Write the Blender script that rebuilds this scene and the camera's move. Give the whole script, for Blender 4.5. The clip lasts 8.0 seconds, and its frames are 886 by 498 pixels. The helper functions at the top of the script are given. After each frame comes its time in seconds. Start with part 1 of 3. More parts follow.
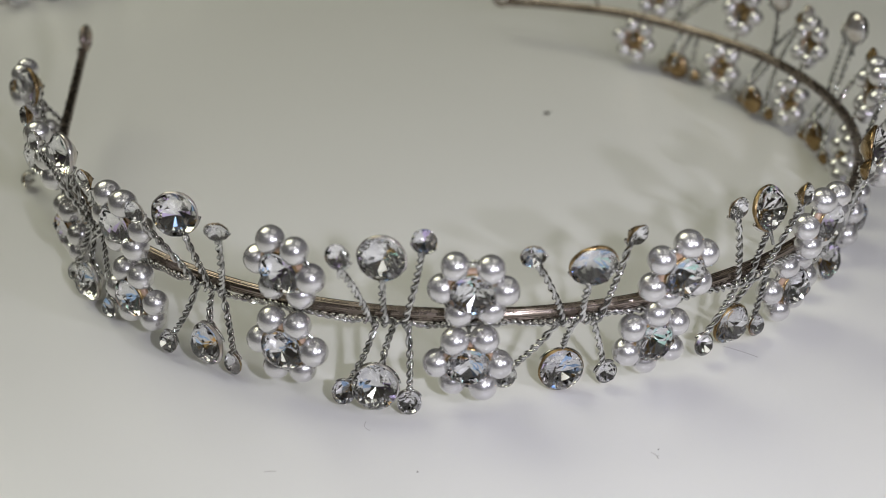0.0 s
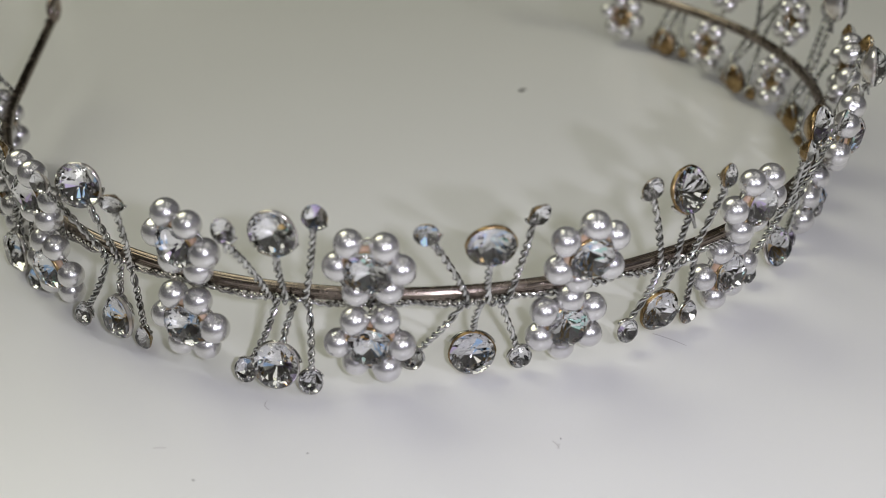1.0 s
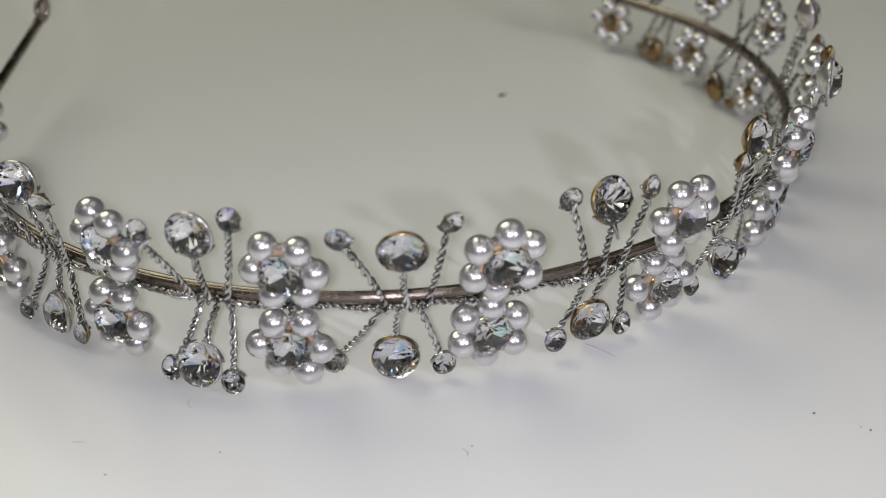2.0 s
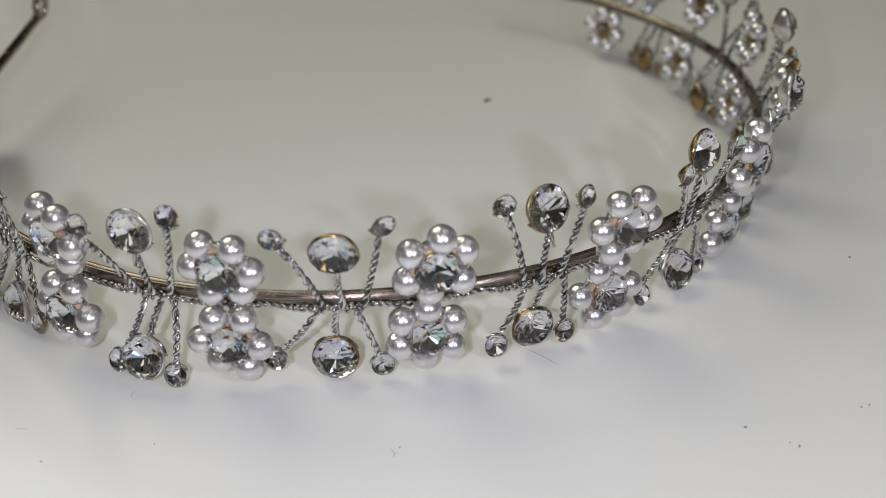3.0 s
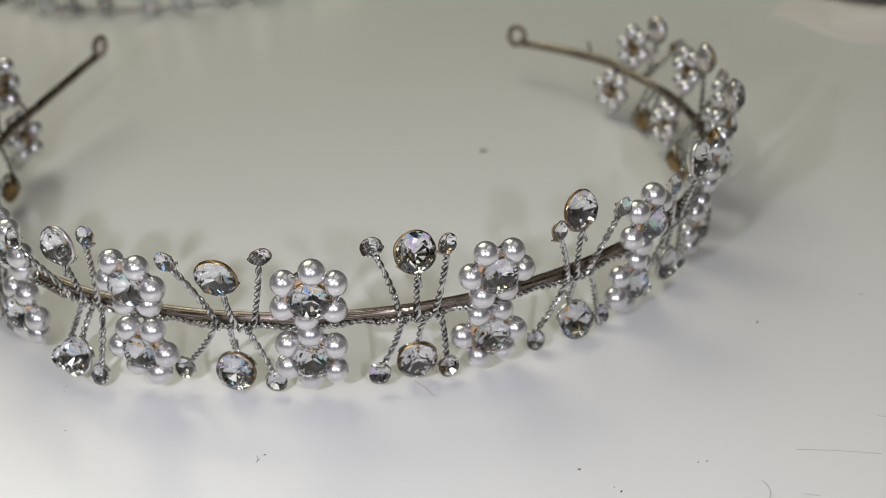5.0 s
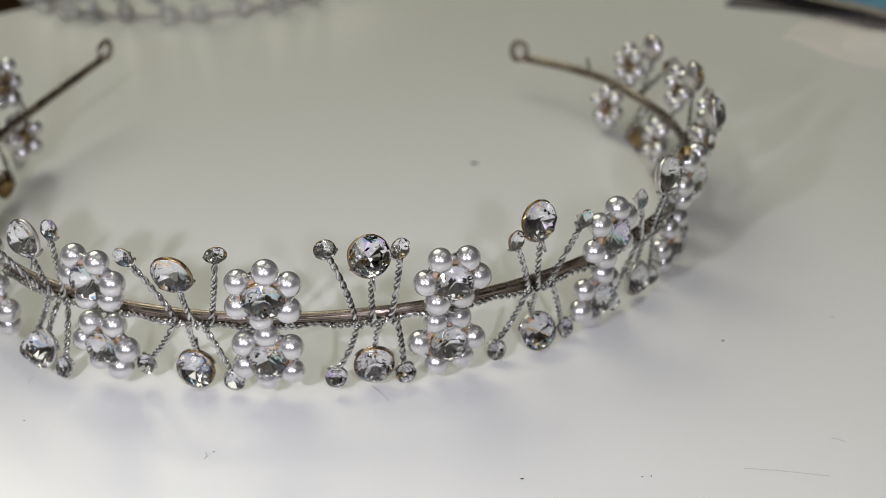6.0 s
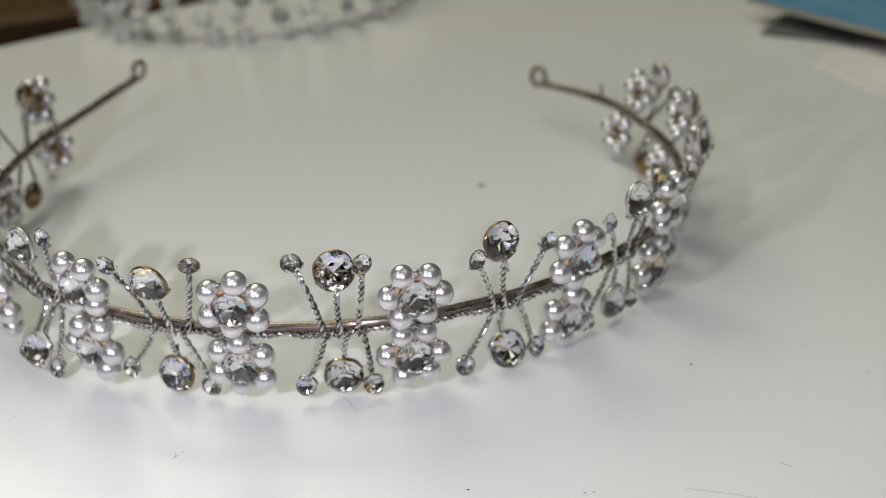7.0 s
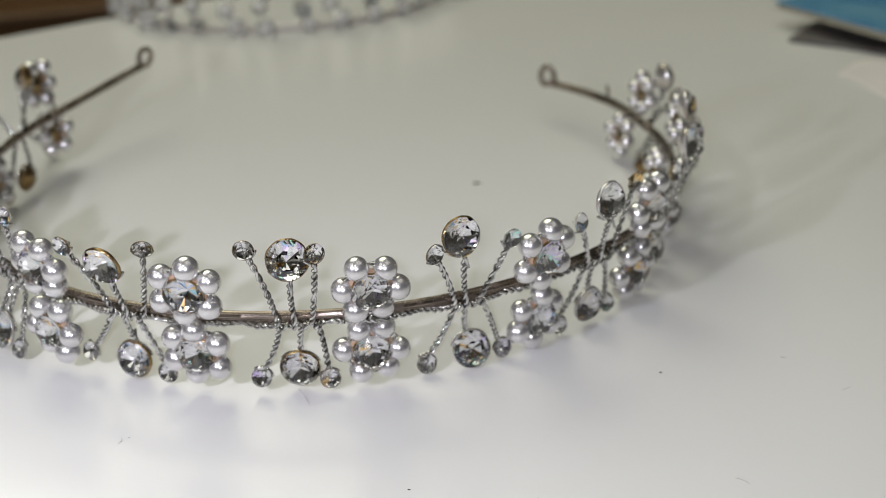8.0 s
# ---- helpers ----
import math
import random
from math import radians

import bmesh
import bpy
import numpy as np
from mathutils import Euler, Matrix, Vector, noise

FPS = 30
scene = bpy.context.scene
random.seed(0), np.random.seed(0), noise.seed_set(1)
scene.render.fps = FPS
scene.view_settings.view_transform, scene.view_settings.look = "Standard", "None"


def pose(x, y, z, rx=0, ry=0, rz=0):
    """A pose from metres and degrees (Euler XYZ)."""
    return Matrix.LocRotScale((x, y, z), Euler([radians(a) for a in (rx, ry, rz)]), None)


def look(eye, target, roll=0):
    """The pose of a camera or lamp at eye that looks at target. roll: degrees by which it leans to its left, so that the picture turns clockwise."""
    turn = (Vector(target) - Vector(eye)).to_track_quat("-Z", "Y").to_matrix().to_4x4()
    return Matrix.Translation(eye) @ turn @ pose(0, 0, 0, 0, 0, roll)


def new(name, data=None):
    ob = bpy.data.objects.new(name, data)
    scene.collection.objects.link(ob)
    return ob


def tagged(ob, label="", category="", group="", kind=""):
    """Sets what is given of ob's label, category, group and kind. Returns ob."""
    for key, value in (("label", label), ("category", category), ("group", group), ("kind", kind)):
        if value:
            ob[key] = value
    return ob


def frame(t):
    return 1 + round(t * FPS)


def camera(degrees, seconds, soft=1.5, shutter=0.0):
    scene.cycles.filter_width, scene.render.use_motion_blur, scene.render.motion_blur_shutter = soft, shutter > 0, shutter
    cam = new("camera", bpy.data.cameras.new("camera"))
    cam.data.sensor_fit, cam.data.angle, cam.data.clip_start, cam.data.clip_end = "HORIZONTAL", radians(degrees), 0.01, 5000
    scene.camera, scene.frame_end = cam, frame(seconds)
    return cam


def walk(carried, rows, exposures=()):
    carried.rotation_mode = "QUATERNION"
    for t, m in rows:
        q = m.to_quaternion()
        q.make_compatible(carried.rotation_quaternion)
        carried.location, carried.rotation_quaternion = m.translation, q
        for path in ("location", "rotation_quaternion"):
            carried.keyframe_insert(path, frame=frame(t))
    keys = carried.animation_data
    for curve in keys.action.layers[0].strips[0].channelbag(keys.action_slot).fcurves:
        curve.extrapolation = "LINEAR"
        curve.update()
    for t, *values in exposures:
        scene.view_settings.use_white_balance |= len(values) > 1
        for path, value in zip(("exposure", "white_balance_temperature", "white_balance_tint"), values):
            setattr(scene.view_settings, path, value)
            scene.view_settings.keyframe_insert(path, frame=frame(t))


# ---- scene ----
# The camera and its way: seconds, place in metres, heading, tilt and roll in degrees.
cam = camera(43.80, 8.0, soft=0.55)
ROWS = [
    (0, 0.00000, -0.00000, 0.08750, -0.00, -30.00, 0.00),
    (0.5, 0.01054, 0.00147, 0.08560, 2.22, -30.46, -0.66),
    (1, 0.02020, 0.00410, 0.08493, 4.35, -30.96, -1.03),
    (1.5, 0.02980, 0.00501, 0.08521, 6.39, -31.19, -1.42),
    (1.7, 0.03352, 0.00520, 0.08565, 7.28, -30.99, -1.61),
    (2.8, 0.04646, 0.00671, 0.08513, 10.22, -30.86, -1.28),
    (3, 0.05110, 0.00653, 0.08640, 11.30, -30.79, -1.53),
    (3.5, 0.05978, 0.00799, 0.08737, 13.49, -30.36, -1.96),
    (4, 0.06901, 0.00875, 0.08743, 15.87, -29.75, -2.15),
    (4.5, 0.08069, 0.00435, 0.09105, 19.01, -29.00, -2.35),
    (5, 0.09242, 0.00507, 0.09208, 22.08, -28.32, -2.59),
    (5.2, 0.09224, 0.00551, 0.09435, 21.76, -28.91, -2.30),
    (6.3, 0.10998, 0.00877, 0.08955, 26.29, -26.67, -1.92),
    (6.5, 0.11298, 0.00833, 0.09084, 27.18, -26.51, -2.12),
    (7, 0.12190, 0.01078, 0.09200, 29.62, -25.91, -2.51),
    (7.5, 0.12698, 0.01596, 0.08952, 31.56, -25.71, -2.19),
    (8, 0.13218, 0.02026, 0.08842, 32.87, -25.55, -1.73),
]


def eye_pose(x, y, z, yaw, pitch, roll):
    return pose(x, y, z, 0, 0, yaw) @ pose(0, 0, 0, 90 + pitch) @ pose(0, 0, 0, 0, 0, roll)


walk(cam, [(t, eye_pose(*row)) for t, *row in ROWS], [(0.0, -0.59), (1.5, -0.66), (4.0, -0.60), (6.5, -0.45), (8.0, -0.37)])

# ---- light ----
MM = 0.001
cam.data.dof.use_dof = True
cam.data.dof.focus_distance = 0.145
cam.data.dof.aperture_fstop = 21.0


def area_lamp(name, eye, target, size, watts, colour):
    data = bpy.data.lights.new(name, "AREA")
    data.shape, data.size, data.energy, data.color = "DISK", size, watts, colour
    ob = new(name, data)
    ob.matrix_world = look(eye, target)
    return ob


# Two lamps in the ceiling in front of the table and a room lamp beside it. The phone's torch rides beside the lens; it stands here as two still lamps along its way.
for x, y in ((0.52, -0.90), (-0.50, -0.95)):
    area_lamp("panel_lamp", (x, y, 1.765), (x * 0.5, -0.3, 0.0), 0.24, 2.5, (0.99, 0.98, 0.97))
area_lamp("room_lamp", (-0.54, 0.56, 0.80), (-0.14, 0.42, 0.0), 0.70, 5.3, (0.95, 0.95, 0.73))
for x, y, z, tx, watts in ((0.034, 0.004, 0.087, -0.05, 0.180), (0.128, 0.015, 0.091, 0.07, 0.140)):
    area_lamp("phone_torch", (x, y, z), (2 * tx - x, 0.45, 0.04), 0.007, watts, (0.87, 0.86, 1.0))

world = bpy.data.worlds.new("room_air")
scene.world = world
world.use_nodes = True
world.node_tree.nodes["Background"].inputs[0].default_value = (0.5, 0.48, 0.45, 1)
world.node_tree.nodes["Background"].inputs[1].default_value = 0.02


# ---- materials ----
def material(name, colour, rough=0.5, metal=0.0, **more):
    """A principled material with grain and wear at two scales."""
    m = bpy.data.materials.new(name)
    m.use_nodes = True
    nodes, links = m.node_tree.nodes, m.node_tree.links
    b = nodes["Principled BSDF"]
    b.inputs["Base Color"].default_value = (*colour, 1)
    b.inputs["Roughness"].default_value = rough
    b.inputs["Metallic"].default_value = metal
    for key, value in more.get("set", {}).items():
        b.inputs[key].default_value = value
    coords = nodes.new("ShaderNodeTexCoord")
    info = nodes.new("ShaderNodeObjectInfo")

    def noise_at(scale, detail=4.0):
        n = nodes.new("ShaderNodeTexNoise")
        n.noise_dimensions = "4D"
        n.inputs["Scale"].default_value = scale
        n.inputs["Detail"].default_value = detail
        links.new(coords.outputs["Object"], n.inputs["Vector"])
        w = nodes.new("ShaderNodeMath")
        w.operation = "MULTIPLY"
        w.inputs[1].default_value = 40.0
        links.new(info.outputs["Random"], w.inputs[0])
        links.new(w.outputs[0], n.inputs["W"])
        return n

    if "wear" in more:
        scale, other, amount = more["wear"]
        ramp = nodes.new("ShaderNodeMapRange")
        ramp.inputs["From Min"].default_value, ramp.inputs["From Max"].default_value = 0.35, 0.7
        ramp.inputs["To Max"].default_value = amount
        links.new(noise_at(scale).outputs["Fac"], ramp.inputs["Value"])
        mix = nodes.new("ShaderNodeMix")
        mix.data_type = "RGBA"
        mix.inputs[6].default_value = (*colour, 1)
        mix.inputs[7].default_value = (*other, 1)
        links.new(ramp.outputs[0], mix.inputs[0])
        links.new(mix.outputs[2], b.inputs["Base Color"])
    if "rough_wear" in more:
        scale, low, high = more["rough_wear"]
        ramp = nodes.new("ShaderNodeMapRange")
        ramp.inputs["From Min"].default_value, ramp.inputs["From Max"].default_value = 0.3, 0.7
        ramp.inputs["To Min"].default_value, ramp.inputs["To Max"].default_value = low, high
        links.new(noise_at(scale).outputs["Fac"], ramp.inputs["Value"])
        links.new(ramp.outputs[0], b.inputs["Roughness"])
    if "bump" in more:
        scale, height = more["bump"]
        bump = nodes.new("ShaderNodeBump")
        bump.inputs["Strength"].default_value = 0.6
        bump.inputs["Distance"].default_value = height
        links.new(noise_at(scale).outputs["Fac"], bump.inputs["Height"])
        links.new(bump.outputs[0], b.inputs["Normal"])
    return m


TABLE_WHITE = material("white_laminate", (0.80, 0.80, 0.78), 0.22, wear=(9.0, (0.76, 0.755, 0.73), 0.6),
                       rough_wear=(14.0, 0.19, 0.25), bump=(700.0, 0.000002), set={"Specular IOR Level": 0.42})
PEARL = material("pearl", (0.765, 0.755, 0.75), 0.27, 0.80, wear=(300.0, (0.62, 0.605, 0.595), 0.7), bump=(900.0, 0.00001),
                 set={"Coat Weight": 1.0, "Coat Roughness": 0.13, "Coat IOR": 1.5})

BEAD = material("clear_bead", (1.0, 1.0, 1.0), 0.03, set={"Transmission Weight": 0.68, "IOR": 1.5, "Thin Film Thickness": 300.0, "Thin Film IOR": 1.6})
CRYSTAL = material("clear_crystal", (0.97, 0.97, 0.98), 0.0, set={"Transmission Weight": 1.0, "IOR": 1.56})
FOIL = material("silvered_facets", (0.92, 0.92, 0.92), 0.03, 1.0)


def painted_fire(m):
    """Facet by facet, tints the silver: painted glints for light the glass would split."""
    nodes, links = m.node_tree.nodes, m.node_tree.links
    geo, info = nodes.new("ShaderNodeAttribute"), nodes.new("ShaderNodeObjectInfo")
    geo.attribute_name = "facet"
    add, fract = nodes.new("ShaderNodeMath"), nodes.new("ShaderNodeMath")
    fract.operation = "FRACT"
    links.new(geo.outputs["Fac"], add.inputs[0])
    links.new(info.outputs["Random"], add.inputs[1])
    links.new(add.outputs[0], fract.inputs[0])
    ramp = nodes.new("ShaderNodeValToRGB")
    ramp.color_ramp.interpolation = "CONSTANT"
    for n, (at, c) in enumerate(((0.0, (0.90, 0.90, 0.91)), (0.42, (0.46, 0.66, 0.98)), (0.45, (0.91, 0.91, 0.90)), (0.62, (0.98, 0.68, 0.30)), (0.645, (0.86, 0.86, 0.86)),
                                 (0.80, (0.78, 0.66, 1.0)), (0.835, (0.91, 0.91, 0.91)), (0.95, (0.62, 0.93, 0.86)), (0.967, (0.83, 0.83, 0.85)))):
        e = ramp.color_ramp.elements[n] if n < 2 else ramp.color_ramp.elements.new(at)
        e.position, e.color = at, (*c, 1)
    links.new(fract.outputs[0], ramp.inputs[0])
    links.new(ramp.outputs[0], nodes["Principled BSDF"].inputs["Base Color"])


painted_fire(FOIL)
GILT = material("gilt_setting", (0.38, 0.27, 0.13), 0.32, 0.85, wear=(500.0, (0.15, 0.085, 0.03), 1.0), rough_wear=(900.0, 0.14, 0.38), bump=(1200.0, 0.00005))
GLUE = material("dried_glue", (0.50, 0.35, 0.25), 0.3, wear=(400.0, (0.36, 0.22, 0.13), 0.8), bump=(900.0, 0.00008), set={"Coat Weight": 0.5})
SILVER_CUP = material("silver_setting", (0.76, 0.75, 0.73), 0.1, 0.72, wear=(500.0, (0.36, 0.29, 0.21), 0.8), rough_wear=(900.0, 0.05, 0.22), bump=(1200.0, 0.00004))
WIRE = material("silver_wire", (0.80, 0.80, 0.795), 0.14, 1.0, wear=(600.0, (0.16, 0.155, 0.15), 0.9), rough_wear=(900.0, 0.05, 0.13))
BAND = material("tarnished_band", (0.35, 0.295, 0.255), 0.27, 1.0, wear=(160.0, (0.14, 0.11, 0.09), 0.9), rough_wear=(500.0, 0.13, 0.34), bump=(900.0, 0.00003))
WOOD = material("dark_wood", (0.17, 0.085, 0.03), 0.45, wear=(8.0, (0.06, 0.03, 0.012), 1.0), bump=(60.0, 0.0005))
OAK = material("oak_board", (0.13, 0.066, 0.024), 0.4, wear=(12.0, (0.06, 0.03, 0.012), 1.0), bump=(80.0, 0.0004))
WALL = material("painted_wall", (0.16, 0.15, 0.14), 0.8, wear=(3.0, (0.12, 0.115, 0.105), 0.8), bump=(120.0, 0.0004))
CEILING = material("ceiling_paint", (0.30, 0.29, 0.28), 0.85, wear=(3.0, (0.25, 0.24, 0.23), 0.8), bump=(120.0, 0.0004))
DUST = material("dust_speck", (0.05, 0.045, 0.04), 0.9, wear=(2000.0, (0.16, 0.14, 0.12), 0.8))
SCRATCH = material("fine_hair", (0.42, 0.395, 0.38), 0.7, wear=(2000.0, (0.54, 0.51, 0.49), 0.8))
BLUE = material("blue_cover", (0.07, 0.24, 0.44), 0.3, wear=(45.0, (0.16, 0.38, 0.54), 1.0), bump=(200.0, 0.0001))
PAGES = material("book_pages", (0.54, 0.51, 0.40), 0.8, wear=(300.0, (0.42, 0.38, 0.28), 0.9), bump=(900.0, 0.0002))
BRIGHT = material("bright_silver", (0.74, 0.72, 0.66), 0.45, 0.3, wear=(300.0, (0.62, 0.60, 0.55), 0.8), rough_wear=(700.0, 0.3, 0.5))
TISSUE = material("tissue_paper", (0.80, 0.755, 0.735), 0.75, wear=(30.0, (0.70, 0.67, 0.65), 0.8), bump=(150.0, 0.0006))
CARD = material("grey_card", (0.12, 0.11, 0.105), 0.55, wear=(80.0, (0.16, 0.15, 0.15), 0.8), bump=(300.0, 0.0002))


# Glow of the unseen panels added overhead, for bright facets and soft fill.
GLOW = material("fill_glow", (0.8, 0.8, 0.78), 0.6, set={"Emission Color": (1.0, 0.99, 0.88, 1), "Emission Strength": 1.55})


# ---- mesh helpers ----
def mesh_of(name, bm, mat, smooth=True):
    me = bpy.data.meshes.new(name)
    bm.to_mesh(me)
    bm.free()
    me.materials.append(mat)
    if smooth:
        for p in me.polygons:
            p.use_smooth = True
    return me


def part(name, me, parent=None, m=None, label=""):
    ob = new(name, me)
    ob.parent = parent
    if m is not None:
        ob.matrix_basis = m
    return tagged(ob, label)


def box(bm, sx, sy, sz, m=Matrix(), bevel=0.0):
    made = bmesh.ops.create_cube(bm, size=1.0, matrix=m @ Matrix.Diagonal((sx, sy, sz, 1)))
    if bevel:
        edges = {e for v in made["verts"] for e in v.link_edges}
        bmesh.ops.bevel(bm, geom=list(edges), offset=bevel, segments=2, affect="EDGES", profile=0.5)


def sweep(bm, pts, profile, closed=False):
    """Carries a closed profile of (side, up) pairs along the points; up is kept near world z where it can be."""
    rings, n = [], len(pts)
    side = None
    for i, p in enumerate(pts):
        a = pts[i - 1] if i or closed else p
        b = pts[(i + 1) % n] if i < n - 1 or closed else p
        ahead = (b - a).normalized()
        if side is None:
            side = ahead.cross(Vector((0, 0, 1)))
            if side.length < 0.1:
                side = ahead.cross(Vector((0, 1, 0)))
        side = (side - ahead * side.dot(ahead)).normalized()
        up = side.cross(ahead)
        rings.append([bm.verts.new(p + side * s + up * u) for s, u in profile])
    k = len(profile)
    for i in range(n if closed else n - 1):
        r, q = rings[i], rings[(i + 1) % n]
        for j in range(k):
            bm.faces.new((r[j], r[(j + 1) % k], q[(j + 1) % k], q[j]))
    if not closed:
        bm.faces.new(rings[0][::-1])
        bm.faces.new(rings[-1])


def round_profile(r, sides=8):
    return [(r * math.cos(2 * math.pi * j / sides), r * math.sin(2 * math.pi * j / sides)) for j in range(sides)]


def bent(p0, p1, p2, p3, steps):
    """Points on a cubic curve."""
    out = []
    for i in range(steps + 1):
        t = i / steps
        out.append(p0 * (1 - t) ** 3 + p1 * (3 * t * (1 - t) ** 2) + p2 * (3 * t * t * (1 - t)) + p3 * t ** 3)
    return out


def twisted(bm, path, strand, pitch, sides=7, turn_steps=12, phase=0.0, loose=0.25):
    """Two strands of wire twisted round each other along a path, by hand and not quite evenly."""
    rng = random.Random(int(phase * 1000) + len(path))
    length = [0.0]
    for a, b in zip(path, path[1:]):
        length.append(length[-1] + (b - a).length)
    n = max(4, int(length[-1] / pitch * turn_steps))
    centre, k = [], 0
    for i in range(n + 1):
        d = length[-1] * i / n
        while k < len(path) - 2 and length[k + 1] < d:
            k += 1
        f = (d - length[k]) / max(length[k + 1] - length[k], 1e-9)
        centre.append(path[k].lerp(path[k + 1], f))
    side = None
    strands = ([], [])
    for i, p in enumerate(centre):
        ahead = (centre[min(i + 1, n)] - centre[max(i - 1, 0)]).normalized()
        if side is None:
            side = ahead.orthogonal()
        side = (side - ahead * side.dot(ahead)).normalized()
        up = ahead.cross(side)
        a = phase + 2 * math.pi * i / turn_steps + 1.0 * math.sin(i * 0.13 + phase) + 0.3 * math.sin(i * 0.35)
        off = (side * math.cos(a) + up * math.sin(a)) * strand * (1.0 + 0.3 * loose * math.sin(i * 0.21 + 2 * phase))
        stray = Vector((rng.uniform(-1, 1), rng.uniform(-1, 1), rng.uniform(-1, 1))) * strand * loose * 0.12
        strands[0].append(p + off + stray)
        strands[1].append(p - off)
    for s in strands:
        sweep(bm, s, round_profile(strand * 0.9, sides))


# ---- room and table ----
def structure(name, size, place, mat, label):
    bm = bmesh.new()
    box(bm, *size)
    ob = new(name, mesh_of(name, bm, mat, False))
    ob.location = place
    return tagged(ob, label, name.split("_")[0], kind="structure")


FLOOR = -0.74
structure("floor", (3.6, 3.6, 0.1), (0, 0, FLOOR - 0.05), WOOD, "dark brown wooden floor below the table")
structure("ceiling", (3.6, 3.6, 0.1), (0, 0, 1.85), CEILING, "plain grey painted ceiling over the table")
structure("wall_north", (3.6, 0.1, 2.54), (0, 1.85, 0.53), WALL, "plain grey-brown painted wall")
structure("wall_south", (3.6, 0.1, 2.54), (0, -1.85, 0.53), WALL, "plain grey-brown painted wall")
structure("wall_east", (0.1, 3.6, 2.54), (1.85, 0, 0.53), WALL, "plain grey-brown painted wall")
structure("wall_west", (0.1, 3.6, 2.54), (-1.85, 0, 0.53), WALL, "plain grey-brown painted wall")


# One added panel with its frame, out of view; it brightens the stones' facets.
def fill_panel(x, y):
    light = tagged(new("fill_panel"), "unseen square glowing panel, added overhead as fill for the stones", "ceiling light", "ceiling lights")
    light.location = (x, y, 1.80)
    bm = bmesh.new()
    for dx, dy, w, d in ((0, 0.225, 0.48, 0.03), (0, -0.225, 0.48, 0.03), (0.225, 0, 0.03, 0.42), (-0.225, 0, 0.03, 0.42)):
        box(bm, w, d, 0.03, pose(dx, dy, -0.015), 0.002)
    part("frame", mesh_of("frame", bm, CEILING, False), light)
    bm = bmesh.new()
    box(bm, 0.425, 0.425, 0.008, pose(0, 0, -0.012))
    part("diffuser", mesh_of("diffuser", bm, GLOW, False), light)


# Sixteen unseen fill panels in rows under the ceiling.
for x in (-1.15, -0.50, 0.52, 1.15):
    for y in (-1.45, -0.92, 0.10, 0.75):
        fill_panel(x, y)


def table():
    """A white laminate table; its left edge runs past the jewellery."""
    top = tagged(new("table"), "glossy white laminate table with a few dust specks", "table")
    top.matrix_world = Matrix.Translation((-0.172, 0.265, 0)) @ pose(0, 0, 0, 0, 0, -18.4)
    bm = bmesh.new()
    box(bm, 1.2, 1.1, 0.025, pose(0.6, -0.1, -0.0125), 0.002)
    part("tabletop", mesh_of("tabletop", bm, TABLE_WHITE, False), top)
    for x in (0.05, 1.15):
        for y in (-0.6, 0.4):
            bm = bmesh.new()
            box(bm, 0.05, 0.05, -FLOOR - 0.025, pose(x, y, (FLOOR - 0.025) / 2), 0.003)
            part("leg", mesh_of("leg", bm, WOOD, False), top, label="dark wooden table leg")


table()


# ---- the headband ----
CENTRE = Vector((3.0, 180.0, 0.0)) * MM


def ring_radius(phi):
    """Radius of the band, in mm; the right end splays outwards."""
    return 66.6 + (((phi - 138) / 32.3) ** 1.3 * 6.0 if phi > 138 else 0.0)


def ring_height(phi):
    """Height of the band over the table, in mm."""
    z = 12.6
    if phi < -50:
        z += (-50 - phi) / 28.0 * 1.2
    if phi > 70:
        z -= min((phi - 70) / 60.0, 1.0) * 1.6
    if phi > 145:
        z -= (phi - 145) / 25.3 * 2.2
    return z


def polar(phi, r, z):
    a = radians(phi)
    return CENTRE + Vector((math.sin(a) * r, -math.cos(a) * r, z)) * MM


LEFT_BEND, LEFT_END, RIGHT_END = -79.0, -105.0, 170.3
LEFT_TIP = Vector((-67.8, 198.6, 15.9)) * MM


def on_band(phi, proud=0.0, up=0.0):
    """A point on the band; past the bend its left arm runs straight to its tip."""
    if phi < LEFT_BEND:
        f = (phi - LEFT_BEND) / (LEFT_END - LEFT_BEND)
        return polar(LEFT_BEND, ring_radius(LEFT_BEND) + proud, ring_height(LEFT_BEND) + up).lerp(LEFT_TIP, f)
    return polar(phi, ring_radius(phi) + proud, ring_height(phi) + up)


headband = tagged(new("bridal_headband"), "silver bridal headband with pearl flowers and rhinestones on the table", "headband")
headband.location = CENTRE
HOME = Matrix.Translation(-CENTRE)


def head_part(name, me, m=Matrix(), label=""):
    return part(name, me, headband, HOME @ m, label)


def facing(place, phi, pitch, spin=0.0):
    """A pose whose z looks outwards from the ring along phi, raised by pitch, and whose y is up."""
    return Matrix.Translation(place) @ pose(0, 0, 0, 0, 0, phi) @ pose(0, 0, 0, 90 - pitch) @ pose(0, 0, 0, 0, 0, spin)


